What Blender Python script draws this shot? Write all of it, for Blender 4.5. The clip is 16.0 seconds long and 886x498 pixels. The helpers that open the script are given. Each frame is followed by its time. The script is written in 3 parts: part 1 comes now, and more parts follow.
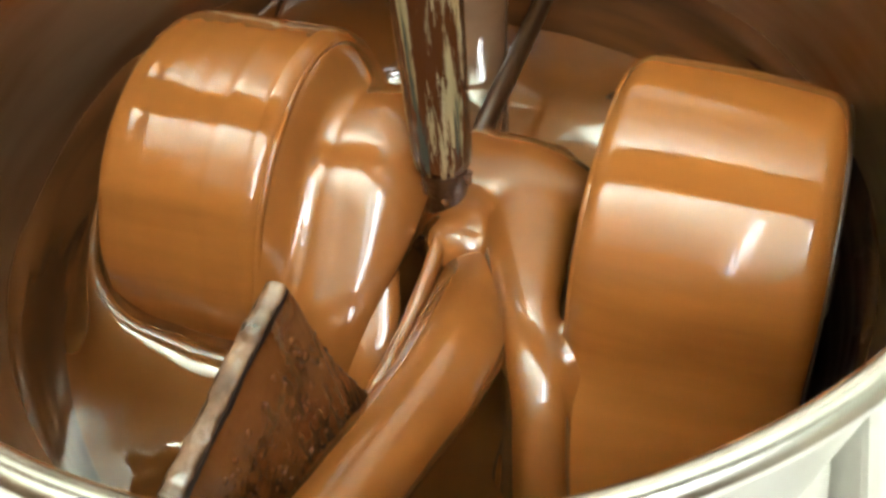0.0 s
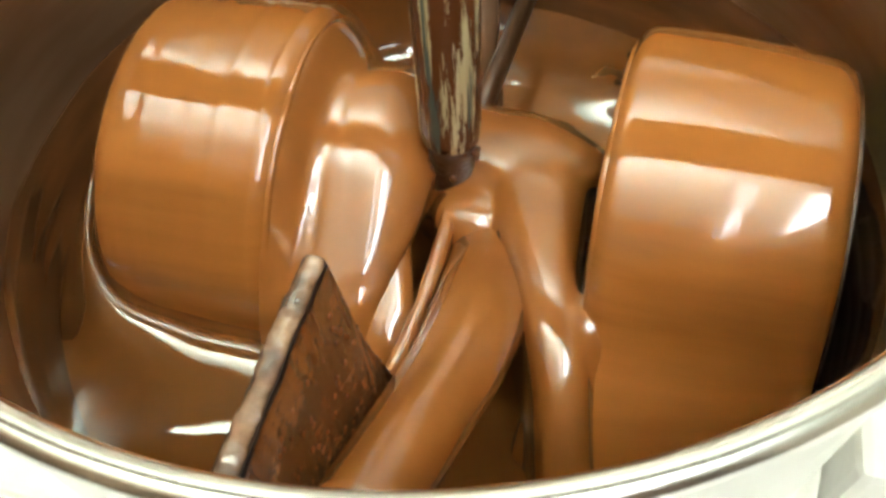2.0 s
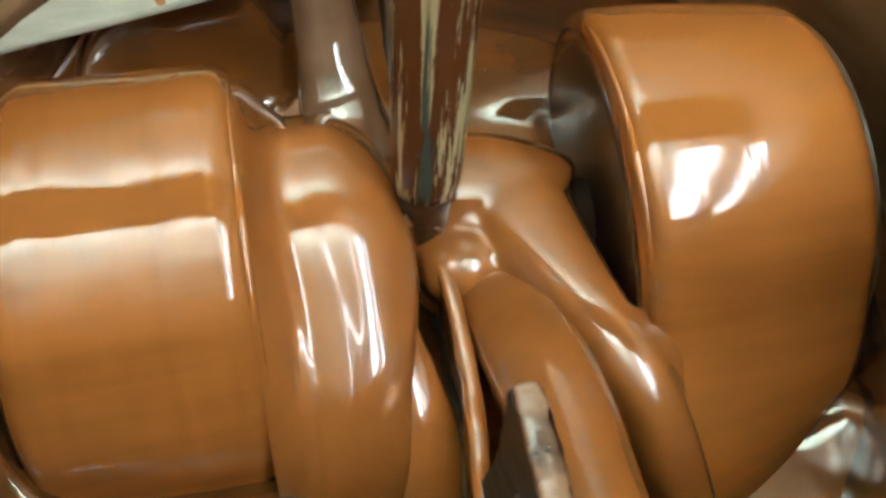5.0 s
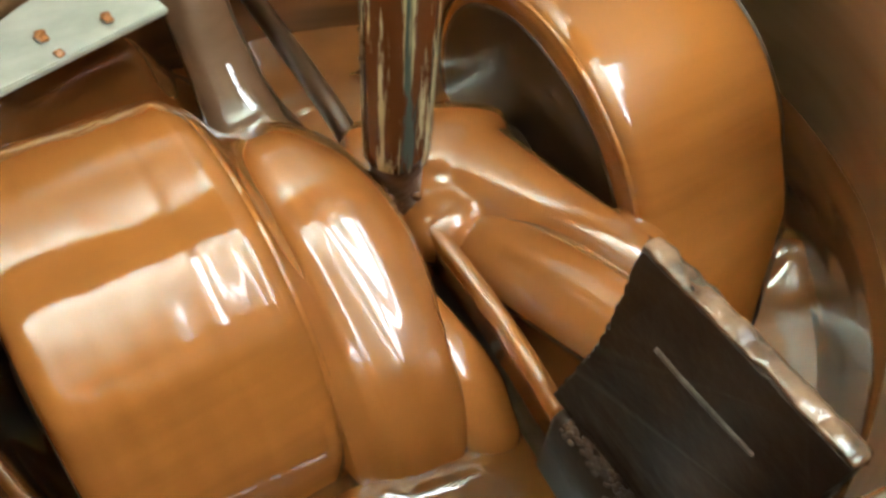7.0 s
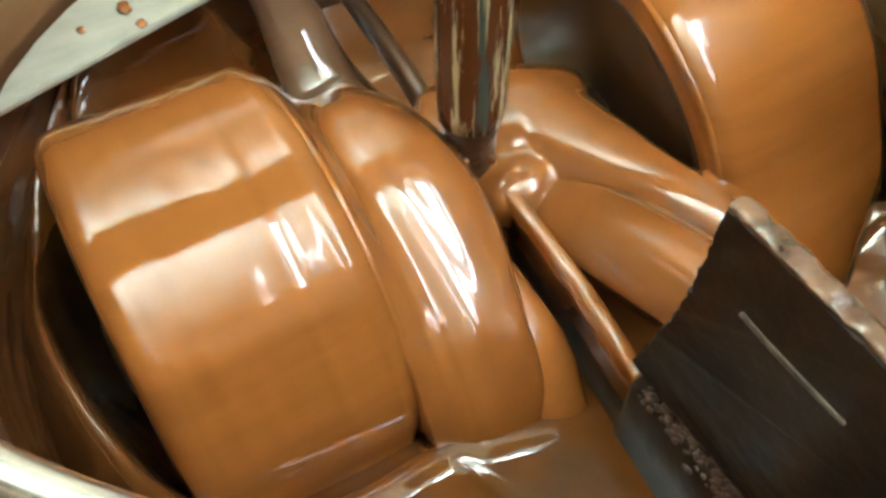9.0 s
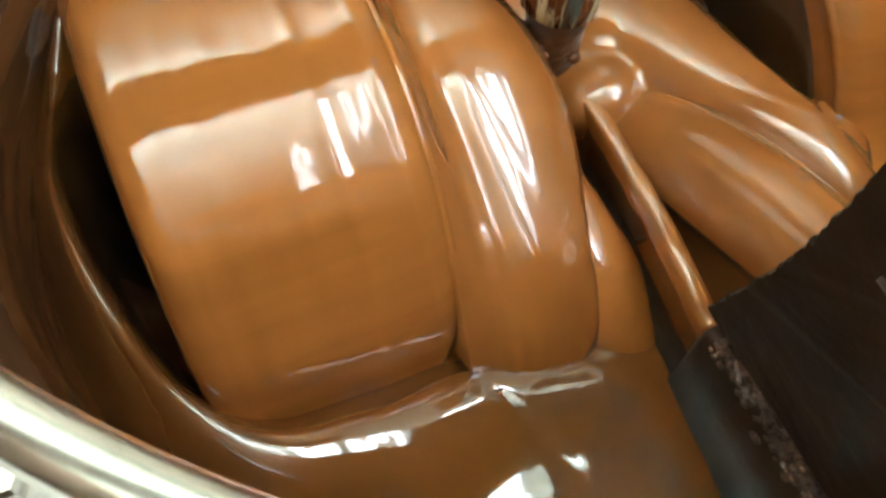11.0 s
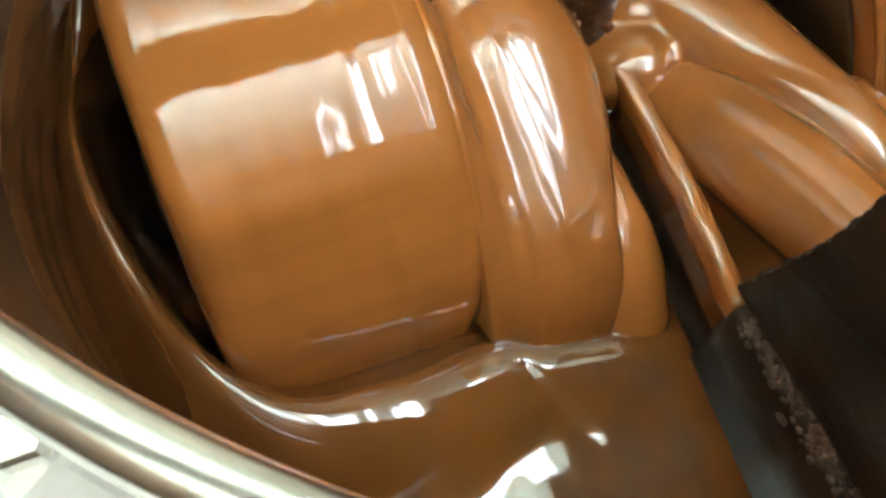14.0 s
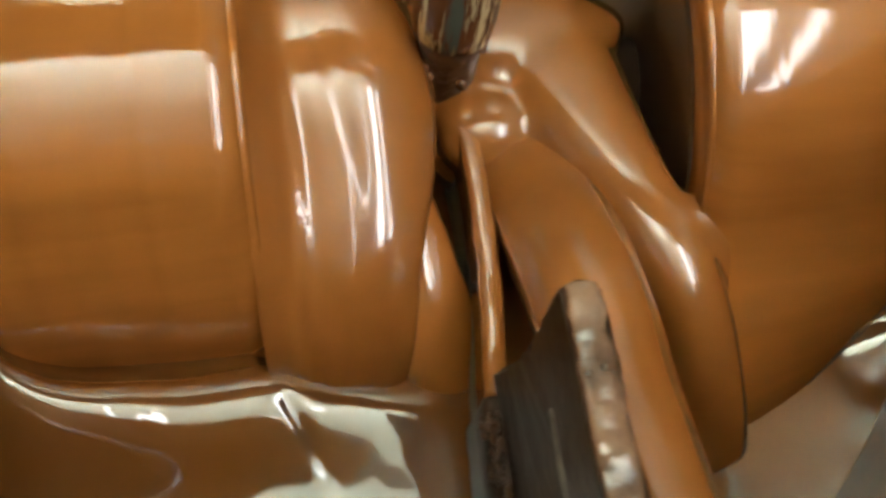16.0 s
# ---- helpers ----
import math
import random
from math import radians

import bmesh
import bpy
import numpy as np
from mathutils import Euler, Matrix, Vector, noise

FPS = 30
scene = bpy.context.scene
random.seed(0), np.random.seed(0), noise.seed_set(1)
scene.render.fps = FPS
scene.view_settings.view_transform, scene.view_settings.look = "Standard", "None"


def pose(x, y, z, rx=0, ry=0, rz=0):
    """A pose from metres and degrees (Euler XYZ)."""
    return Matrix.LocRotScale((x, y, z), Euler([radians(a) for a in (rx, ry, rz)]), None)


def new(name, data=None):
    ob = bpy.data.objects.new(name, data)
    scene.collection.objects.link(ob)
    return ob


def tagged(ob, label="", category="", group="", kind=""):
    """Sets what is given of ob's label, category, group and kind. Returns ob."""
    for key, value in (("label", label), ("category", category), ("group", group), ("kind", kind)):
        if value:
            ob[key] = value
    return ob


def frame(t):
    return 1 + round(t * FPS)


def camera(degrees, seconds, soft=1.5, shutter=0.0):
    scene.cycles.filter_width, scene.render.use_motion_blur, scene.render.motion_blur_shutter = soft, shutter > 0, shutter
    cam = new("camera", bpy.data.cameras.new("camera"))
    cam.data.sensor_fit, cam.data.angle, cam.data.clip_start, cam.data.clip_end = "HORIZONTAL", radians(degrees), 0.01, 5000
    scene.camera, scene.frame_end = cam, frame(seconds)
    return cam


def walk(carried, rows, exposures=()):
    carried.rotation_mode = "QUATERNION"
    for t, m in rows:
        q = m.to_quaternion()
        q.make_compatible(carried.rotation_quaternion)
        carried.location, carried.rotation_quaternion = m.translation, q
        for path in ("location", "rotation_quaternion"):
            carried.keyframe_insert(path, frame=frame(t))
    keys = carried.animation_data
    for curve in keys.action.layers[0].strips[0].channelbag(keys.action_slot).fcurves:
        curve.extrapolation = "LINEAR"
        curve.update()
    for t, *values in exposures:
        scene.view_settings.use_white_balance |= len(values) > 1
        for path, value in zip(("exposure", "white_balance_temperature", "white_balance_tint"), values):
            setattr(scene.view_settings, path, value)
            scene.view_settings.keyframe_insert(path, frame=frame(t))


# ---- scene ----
# ---------------------------------------------------------------- camera
cam = camera(58.08, 16.0, soft=3.2, shutter=0.4)
walk(cam, [
    (0.0, pose(0.0471, -0.1242, 0.2176, 36.61, 4.11, 17.82)),
    (0.5, pose(0.0451, -0.1239, 0.2185, 35.81, 3.72, 17.51)),
    (1.0, pose(0.0423, -0.1241, 0.2167, 35.80, 3.42, 16.54)),
    (1.5, pose(0.0422, -0.1249, 0.2176, 35.12, 4.37, 16.86)),
    (2.0, pose(0.0350, -0.1290, 0.2147, 35.75, 2.44, 14.79)),
    (2.5, pose(0.0299, -0.1262, 0.2152, 35.71, 1.75, 12.94)),
    (3.0, pose(0.0143, -0.1148, 0.2079, 36.54, -1.66, 9.38)),
    (3.5, pose(0.0004, -0.1135, 0.1984, 36.82, -2.78, 6.35)),
    (4.0, pose(-0.0077, -0.1139, 0.2027, 35.87, -4.01, 0.55)),
    (4.2, pose(-0.0083, -0.1121, 0.2001, 35.51, -3.09, -0.69)),
    (6.3, pose(-0.0600, -0.1048, 0.2011, 38.43, -3.99, -30.13)),
    (6.5, pose(-0.0603, -0.1051, 0.1971, 39.17, -3.38, -31.11)),
    (7.0, pose(-0.0664, -0.1068, 0.1958, 39.28, -3.51, -33.11)),
    (7.5, pose(-0.0647, -0.1098, 0.1952, 39.81, -2.33, -32.56)),
    (8.0, pose(-0.0649, -0.1093, 0.1959, 39.81, -1.90, -31.53)),
    (8.5, pose(-0.0671, -0.1109, 0.1968, 39.73, -1.92, -30.60)),
    (9.0, pose(-0.0664, -0.1068, 0.1941, 37.01, 0.81, -29.92)),
    (9.5, pose(-0.0666, -0.0975, 0.1875, 34.22, -1.95, -25.29)),
    (10.0, pose(-0.0649, -0.0929, 0.1847, 29.80, -1.98, -21.66)),
    (10.2, pose(-0.0676, -0.0966, 0.1796, 31.24, -2.13, -22.69)),
    (12.5, pose(-0.0647, -0.0894, 0.1787, 26.68, -1.66, -22.75)),
    (13.0, pose(-0.0670, -0.0906, 0.1766, 27.57, -1.59, -22.87)),
    (13.5, pose(-0.0713, -0.0881, 0.1809, 25.92, -3.50, -22.87)),
    (14.0, pose(-0.0685, -0.0922, 0.1780, 27.43, -1.98, -21.26)),
    (14.5, pose(-0.0686, -0.0917, 0.1791, 27.92, -2.63, -20.09)),
    (15.0, pose(-0.0647, -0.0887, 0.1855, 26.42, -3.48, -19.25)),
    (15.5, pose(-0.0429, -0.0963, 0.1821, 27.62, -3.02, -13.48)),
    (16.0, pose(-0.0267, -0.0953, 0.1835, 26.19, -5.44, -7.94)),
], exposures=((0, 0.62, 5900, 7), (2.0, 0.68, 5900, 7), (2.7, 0.60, 5700, 5), (3.5, 0.38, 5500, 3), (4.2, 0.40, 5500, 3), (6.3, 0.76, 5600, 4), (9.0, 0.80, 5600, 4), (10.2, 0.64, 5600, 4), (14.5, 0.62, 5500, 4), (15.2, 0.40, 5900, 7), (16.0, 0.20, 6200, 8)))

# ---------------------------------------------------------------- light
U = 0.012          # metres for one plan unit; the drum has an inner radius of 8.3 units
world = bpy.data.worlds.new("room_air")
world.use_nodes = True
world.node_tree.nodes["Background"].inputs["Color"].default_value = (1.0, 0.86, 0.66, 1)
world.node_tree.nodes["Background"].inputs["Strength"].default_value = 0.02
scene.world = world


# ---------------------------------------------------------------- materials
def material(name, base, rough=0.5, metal=0.0, coat=0.0):
    m = bpy.data.materials.new(name)
    m.use_nodes = True
    b = m.node_tree.nodes["Principled BSDF"]
    b.inputs["Base Color"].default_value = (*base, 1)
    b.inputs["Roughness"].default_value = rough
    b.inputs["Metallic"].default_value = metal
    b.inputs["Coat Weight"].default_value = coat
    b.inputs["Coat Roughness"].default_value = 0.05
    return m, m.node_tree, b


def noise_node(nt, scale, detail=3.0, stretch=(1, 1, 1), rough=0.55):
    co = nt.nodes.new("ShaderNodeTexCoord")
    mp = nt.nodes.new("ShaderNodeMapping")
    mp.inputs["Scale"].default_value = stretch
    n = nt.nodes.new("ShaderNodeTexNoise")
    n.inputs["Scale"].default_value = scale
    n.inputs["Detail"].default_value = detail
    n.inputs["Roughness"].default_value = rough
    nt.links.new(co.outputs["Object"], mp.inputs["Vector"])
    nt.links.new(mp.outputs["Vector"], n.inputs["Vector"])
    return n


def ramp(nt, src, stops):
    r = nt.nodes.new("ShaderNodeValToRGB")
    e = r.color_ramp.elements
    while len(e) < len(stops):
        e.new(0.5)
    for k, (p, c) in zip(e, stops):
        k.position, k.color = p, (*c, 1)
    nt.links.new(src, r.inputs["Fac"])
    return r


def bump(nt, b, src, strength, dist):
    k = nt.nodes.new("ShaderNodeBump")
    k.inputs["Strength"].default_value = strength
    k.inputs["Distance"].default_value = dist
    nt.links.new(src, k.inputs["Height"])
    nt.links.new(k.outputs["Normal"], b.inputs["Normal"])
    return k


def varied(name, dark, light, rough, scale, stretch=(1, 1, 1), bumpy=0.0, bscale=0, bstretch=None, coat=0.0, metal=0.0, lo=0.35, hi=0.65):
    m, nt, b = material(name, light, rough, metal, coat)
    n = noise_node(nt, scale, 4, stretch)
    r = ramp(nt, n.outputs["Fac"], [(lo, dark), (hi, light)])
    nt.links.new(r.outputs["Color"], b.inputs["Base Color"])
    if bumpy:
        n2 = noise_node(nt, bscale, 5, bstretch or stretch)
        bump(nt, b, n2.outputs["Fac"], bumpy, 0.001)
    return m


CHOC = varied("liquid_chocolate", (0.192, 0.064, 0.0130), (0.268, 0.092, 0.0190), 0.14, 25, coat=0.8, bumpy=0.012, bscale=60)
CHOC_ROLL = varied("rolled_chocolate_film", (0.205, 0.069, 0.0130), (0.290, 0.100, 0.0190), 0.09, 30, (0.3, 0.3, 3), coat=0.4)
# same chocolate, base lowered to put the pool's shade into its colour
CHOC_POOL_SHADED = varied("chocolate_pool", (0.100, 0.035, 0.0075), (0.145, 0.051, 0.0105), 0.055, 30, coat=0.8)
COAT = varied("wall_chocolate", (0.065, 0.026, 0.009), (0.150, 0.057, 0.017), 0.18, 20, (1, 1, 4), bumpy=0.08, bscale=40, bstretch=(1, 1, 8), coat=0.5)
# smeared chocolate darkened in colour to carry shade on the end faces
CHOC_DARKENED = varied("darkened_smeared_chocolate", (0.022, 0.010, 0.004), (0.048, 0.019, 0.007), 0.30, 14, (1, 1, 9), bumpy=0.25, bscale=30, bstretch=(1, 1, 12), coat=0.1)
CRUST = varied("half_set_chocolate", (0.030, 0.011, 0.0045), (0.062, 0.023, 0.008), 0.28, 90, bumpy=0.9, bscale=260, coat=0.15)
EDGE = varied("scraped_chocolate_edge", (0.05, 0.020, 0.009), (0.19, 0.10, 0.055), 0.10, 170, bumpy=1.0, bscale=210, coat=1.0)
CAKED = varied("caked_chocolate", (0.12, 0.042, 0.012), (0.20, 0.072, 0.021), 0.2, 60, bumpy=0.5, bscale=170, coat=0.4)
# blade's dark colour lowered further to hold the shade on its unlit face
BLADE = varied("shaded_stained_blade", (0.013, 0.008, 0.006), (0.034, 0.017, 0.010), 0.42, 70, bumpy=0.3, bscale=200)
STEEL = varied("brushed_steel", (0.62, 0.60, 0.57), (0.84, 0.82, 0.79), 0.24, 60, (1, 1, 14), metal=1.0, bumpy=0.05, bscale=180, bstretch=(1, 1, 14))
WALLP = varied("beige_wall_paint", (0.64, 0.59, 0.48), (0.71, 0.66, 0.54), 0.8, 2)
CEIL = varied("cream_ceiling_paint", (0.60, 0.66, 0.52), (0.68, 0.74, 0.60), 0.85, 1.5)
BEAM = varied("dark_board", (0.05, 0.028, 0.014), (0.10, 0.055, 0.026), 0.6, 6, (1, 12, 12), bumpy=0.2, bscale=20)
TABLE = varied("white_worktop", (0.86, 0.86, 0.84), (0.92, 0.92, 0.90), 0.35, 30, bumpy=0.05, bscale=200)
CHOC_POOL_SHADED.node_tree.nodes["Principled BSDF"].inputs["Specular IOR Level"].default_value = 0.85
BLADE.node_tree.nodes["Principled BSDF"].inputs["Specular IOR Level"].default_value = 0.10
CASING = varied("off_white_casing", (0.76, 0.75, 0.70), (0.86, 0.85, 0.80), 0.4, 40, bumpy=0.1, bscale=120)
PLATE = varied("pale_scratched_metal", (0.36, 0.37, 0.31), (0.48, 0.49, 0.42), 0.42, 60, (1, 2, 1), metal=0.2, bumpy=0.08, bscale=160)
CRUMB = varied("spilt_chocolate", (0.18, 0.06, 0.015), (0.35, 0.14, 0.035), 0.2, 200, coat=0.3)
DARKW = varied("brown_light_blocker", (0.09, 0.055, 0.03), (0.14, 0.085, 0.045), 0.5, 3, (1, 1, 6))
SMEAR = varied("smeared_steel", (0.26, 0.120, 0.050), (0.42, 0.245, 0.130), 0.36, 10, (1, 1, 5), bumpy=0.1, bscale=60, bstretch=(1, 1, 8), metal=0.75, lo=0.38, hi=0.6)
SCRATCH = varied("dull_scratched_metal", (0.07, 0.055, 0.045), (0.20, 0.17, 0.14), 0.4, 200, metal=0.5, bumpy=0.3, bscale=300)
# darker copy of the chocolate, shade put into the strut's base colour
STRUT = varied("darkened_strut_chocolate", (0.075, 0.034, 0.015), (0.15, 0.082, 0.045), 0.07, 14, (1, 1, 3), bumpy=0.03, bscale=40, coat=1.0)
FLOORM = varied("floor_tile", (0.30, 0.26, 0.20), (0.38, 0.33, 0.26), 0.5, 3)


def tube_material():
    """Scuffed metal under long vertical runs of chocolate."""
    m, nt, b = material("streaked_metal", (0.7, 0.62, 0.42), 0.25)
    n = noise_node(nt, 270, 9, (1, 1, 0.07), 0.74)
    mask = ramp(nt, n.outputs["Fac"], [(0.505, (0, 0, 0)), (0.53, (1, 1, 1))])
    col = nt.nodes.new("ShaderNodeMix")
    col.data_type = "RGBA"
    col.inputs["A"].default_value = (0.095, 0.030, 0.009, 1)
    n2 = noise_node(nt, 330, 5, (1, 1, 0.04))
    metalc = ramp(nt, n2.outputs["Fac"], [(0.40, (0.07, 0.09, 0.075)), (0.45, (0.50, 0.41, 0.21)), (0.7, (0.74, 0.66, 0.42))])
    nt.links.new(mask.outputs["Color"], col.inputs["Factor"])
    nt.links.new(metalc.outputs["Color"], col.inputs["B"])
    nt.links.new(col.outputs["Result"], b.inputs["Base Color"])
    sc = nt.nodes.new("ShaderNodeMath")
    sc.operation = "MULTIPLY"
    sc.inputs[1].default_value = 0.15
    nt.links.new(mask.outputs["Color"], sc.inputs[0])
    nt.links.new(sc.outputs[0], b.inputs["Metallic"])
    inv = nt.nodes.new("ShaderNodeMath")
    inv.operation = "SUBTRACT"
    inv.inputs[0].default_value = 1.0
    nt.links.new(mask.outputs["Color"], inv.inputs[1])
    bump(nt, b, inv.outputs[0], 0.7, 0.0006)
    return m


TUBE = tube_material()


def glow(name, colour, strength):
    m = bpy.data.materials.new(name)
    m.use_nodes = True
    nt = m.node_tree
    nt.nodes.remove(nt.nodes["Principled BSDF"])
    e = nt.nodes.new("ShaderNodeEmission")
    e.inputs["Color"].default_value = (*colour, 1)
    e.inputs["Strength"].default_value = strength
    nt.links.new(e.outputs[0], nt.nodes["Material Output"].inputs["Surface"])
    return m


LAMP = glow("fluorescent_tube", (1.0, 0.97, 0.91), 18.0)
# glow for tubes added to brighten the ceiling, no known lamp
CEIL_FILL = glow("ceiling_fill", (1.0, 0.96, 0.89), 245.0)


# ---------------------------------------------------------------- mesh helpers
def P3(x, y, z):
    return Vector((x * U, y * U, z * U))


def link_mesh(name, bm, mat, parent=None, label="", smooth=True):
    bmesh.ops.recalc_face_normals(bm, faces=bm.faces)
    me = bpy.data.meshes.new(name)
    bm.to_mesh(me)
    bm.free()
    for p in me.polygons:
        p.use_smooth = smooth
    me.materials.append(mat)
    ob = new(name, me)
    if parent:
        ob.parent = parent
    if label:
        ob["label"] = label
    return ob


def part(name, bm, mat, parent, label="", smooth=True):
    return link_mesh(name, bm, mat, parent, label, smooth)


def lathe(bm, profile, n=96, m=Matrix.Identity(4), closed=False):
    """profile: (radius, height) pairs in plan units, turned about local z."""
    rings = []
    for r, h in profile:
        if r < 1e-6:
            rings.append([bm.verts.new(m @ P3(0, 0, h))])
        else:
            rings.append([bm.verts.new(m @ P3(r * math.cos(2 * math.pi * k / n), r * math.sin(2 * math.pi * k / n), h)) for k in range(n)])
    pairs = list(zip(rings, rings[1:])) + ([(rings[-1], rings[0])] if closed else [])
    for a, b in pairs:
        for k in range(n):
            j = (k + 1) % n
            if len(a) == 1 and len(b) > 1:
                bm.faces.new((a[0], b[k], b[j]))
            elif len(b) == 1 and len(a) > 1:
                bm.faces.new((a[k], b[0], a[j]))
            elif len(a) > 1:
                bm.faces.new((a[k], b[k], b[j], a[j]))
    return bm


def spline(points, n):
    """Catmull-Rom through tuples of any length."""
    p = [np.array(q, float) for q in points]
    p = [2 * p[0] - p[1]] + p + [2 * p[-1] - p[-2]]
    out = []
    for i in range(1, len(p) - 2):
        for k in range(n):
            t = k / n
            a, b, c, d = p[i - 1:i + 3]
            out.append(0.5 * ((2 * b) + (c - a) * t + (2 * a - 5 * b + 4 * c - d) * t * t + (3 * b - a - 3 * c + d) * t ** 3))
    return out + [p[-2]]


def sweep(bm, points, n=24, seg=8, lump=0.0, freq=1.0, up=(0, 0, 1), square=1.0):
    """points: (x, y, z, half width, half height) along a limb; an oval section (squarer where square is below 1) follows it, rounded off at both ends."""
    pts = spline(points, seg)
    rings = []
    first, last = pts[0], pts[-1]
    for i, q in enumerate(pts):
        c = Vector(q[:3])
        d = Vector(pts[min(i + 1, len(pts) - 1)][:3]) - Vector(pts[max(i - 1, 0)][:3])
        d.normalize()
        side = d.cross(Vector(up))
        if side.length < 1e-3:
            side = d.cross(Vector((0, 1, 0)))
        side.normalize()
        top = side.cross(d)
        ring = []
        for k in range(n):
            a = 2 * math.pi * k / n
            ca, sa = (math.copysign(abs(w) ** square, w) for w in (math.cos(a), math.sin(a)))
            o = side * (ca * max(q[3], 0.02)) + top * (sa * max(q[4], 0.02))
            w = 1.0
            if lump:
                w += lump * noise.noise((c + o) * freq)
            ring.append(bm.verts.new((c + o * w) * U))
        rings.append(ring)
    for a, b in zip(rings, rings[1:]):
        for k in range(n):
            j = (k + 1) % n
            bm.faces.new((a[k], b[k], b[j], a[j]))
    for ring, q, s in ((rings[0], pts, -1), (rings[-1], pts, 1)):
        c = sum((v.co for v in ring), Vector()) / n
        e = (Vector(pts[0][:3]) - Vector(pts[1][:3])) if s < 0 else (Vector(pts[-1][:3]) - Vector(pts[-2][:3]))
        tip = bm.verts.new(c + e.normalized() * 0.35 * (ring[0].co - c).length)
        for k in range(n):
            bm.faces.new((ring[k], ring[(k + 1) % n], tip))
    return bm


def ball(bm, c, r, lump=0.0, freq=1.0):
    res = bmesh.ops.create_icosphere(bm, subdivisions=4, radius=1.0)
    for v in res["verts"]:
        q = Vector((v.co.x * r[0] + c[0], v.co.y * r[1] + c[1], v.co.z * r[2] + c[2]))
        if lump:
            q += v.co * lump * noise.noise(q * freq)
        v.co = q * U
    return bm


def melt(ob, voxel=0.10, rounds=12):
    """Runs the pieces of a liquid mesh together and smooths the joins."""
    r = ob.modifiers.new("run_together", "REMESH")
    r.mode, r.voxel_size, r.use_smooth_shade = "VOXEL", voxel * U, True
    s = ob.modifiers.new("settle", "SMOOTH")
    s.factor, s.iterations = 0.5, rounds
    return ob


def box(bm, x0, x1, y0, y1, z0, z1, bevel=0.0, m=None):
    res = bmesh.ops.create_cube(bm, size=1.0)
    vs = res["verts"]
    for v in vs:
        v.co = Vector(((x0 + x1) / 2 + v.co.x * (x1 - x0), (y0 + y1) / 2 + v.co.y * (y1 - y0), (z0 + z1) / 2 + v.co.z * (z1 - z0)))
    if bevel:
        es = list({e for v in vs for e in v.link_edges})
        out = bmesh.ops.bevel(bm, geom=es, offset=bevel, segments=2, affect="EDGES", profile=0.5)
        vs = list({v for f in out["faces"] for v in f.verts} | {v for v in vs if v.is_valid})
    if m:
        for v in vs:
            v.co = m @ v.co
    return bm


def axis_pose(c, d):
    """A pose at c (plan units) whose z axis runs along d."""
    z = Vector(d).normalized()
    x = Vector((0, 0, 1)).cross(z).normalized()
    y = z.cross(x)
    m = Matrix((x, y, z)).transposed().to_4x4()
    m.translation = P3(*c)
    return m


# ---------------------------------------------------------------- the room
ZT = -0.10          # worktop height below the drum's floor, metres
ZC = 1.95           # ceiling
# south and west walls are unseen, added near and dark to cut light
for nm, b in (("floor", (-2.6, 2.6, -3.4, 2.6, ZT - 1.0, ZT - 0.9)), ("wall_north", (-2.6, 2.6, 2.6, 2.7, ZT - 0.9, ZC)), ("wall_south", (-2.6, 2.6, -1.6, -1.5, ZT - 0.9, ZC)),
              ("wall_west", (-1.8, -1.7, -3.4, 2.6, ZT - 0.9, ZC)), ("wall_east", (2.6, 2.7, -3.4, 2.6, ZT - 0.9, ZC)), ("ceiling", (-2.7, 2.7, -3.5, 2.7, ZC, ZC + 0.1))):
    mat = FLOORM if nm == "floor" else DARKW if nm in ("wall_south", "wall_west") else CEIL if nm == "ceiling" else WALLP
    ob = link_mesh(nm, box(bmesh.new(), *b), mat, smooth=False)
    tagged(ob, "plain cream ceiling" if nm == "ceiling" else "tiled grey-brown floor" if nm == "floor" else "unseen dark brown wall added to hold back light" if nm in ("wall_south", "wall_west") else "plain beige painted wall", nm.split("_")[0], kind="structure")
# unseen board, stand-in for a dark overhead reflection, carrying added fill tubes
beam = new("added_light_board")
part("stand_in_board", box(bmesh.new(), -1.5, 0.80, -0.12, 0.46, 1.44, 1.50, 0.006), BEAM, beam, smooth=False)
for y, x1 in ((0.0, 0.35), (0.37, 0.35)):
    part("fill_tube", box(bmesh.new(), -1.3, x1, y - 0.018, y + 0.018, 1.512, 1.548, 0.006), CEIL_FILL, beam, "added fill tube lying on the board")
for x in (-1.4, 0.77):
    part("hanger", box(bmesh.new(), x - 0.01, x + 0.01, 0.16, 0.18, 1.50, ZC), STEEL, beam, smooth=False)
tagged(beam, "unseen dark board added overhead, with fill tubes that light the ceiling", "lamp")


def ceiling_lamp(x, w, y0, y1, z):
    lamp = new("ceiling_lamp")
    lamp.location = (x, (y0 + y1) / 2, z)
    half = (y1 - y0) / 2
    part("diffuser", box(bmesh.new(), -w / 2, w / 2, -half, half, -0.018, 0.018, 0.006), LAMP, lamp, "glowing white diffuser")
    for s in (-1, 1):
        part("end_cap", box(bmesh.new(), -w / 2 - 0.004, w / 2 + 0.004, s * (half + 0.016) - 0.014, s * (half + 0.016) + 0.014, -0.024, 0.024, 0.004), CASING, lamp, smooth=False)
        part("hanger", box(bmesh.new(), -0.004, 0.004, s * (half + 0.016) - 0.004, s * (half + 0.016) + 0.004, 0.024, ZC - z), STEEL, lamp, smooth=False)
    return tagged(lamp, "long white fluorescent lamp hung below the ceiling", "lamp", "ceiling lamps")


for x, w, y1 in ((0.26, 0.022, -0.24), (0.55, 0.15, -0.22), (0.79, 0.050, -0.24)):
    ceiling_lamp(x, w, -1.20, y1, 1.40)

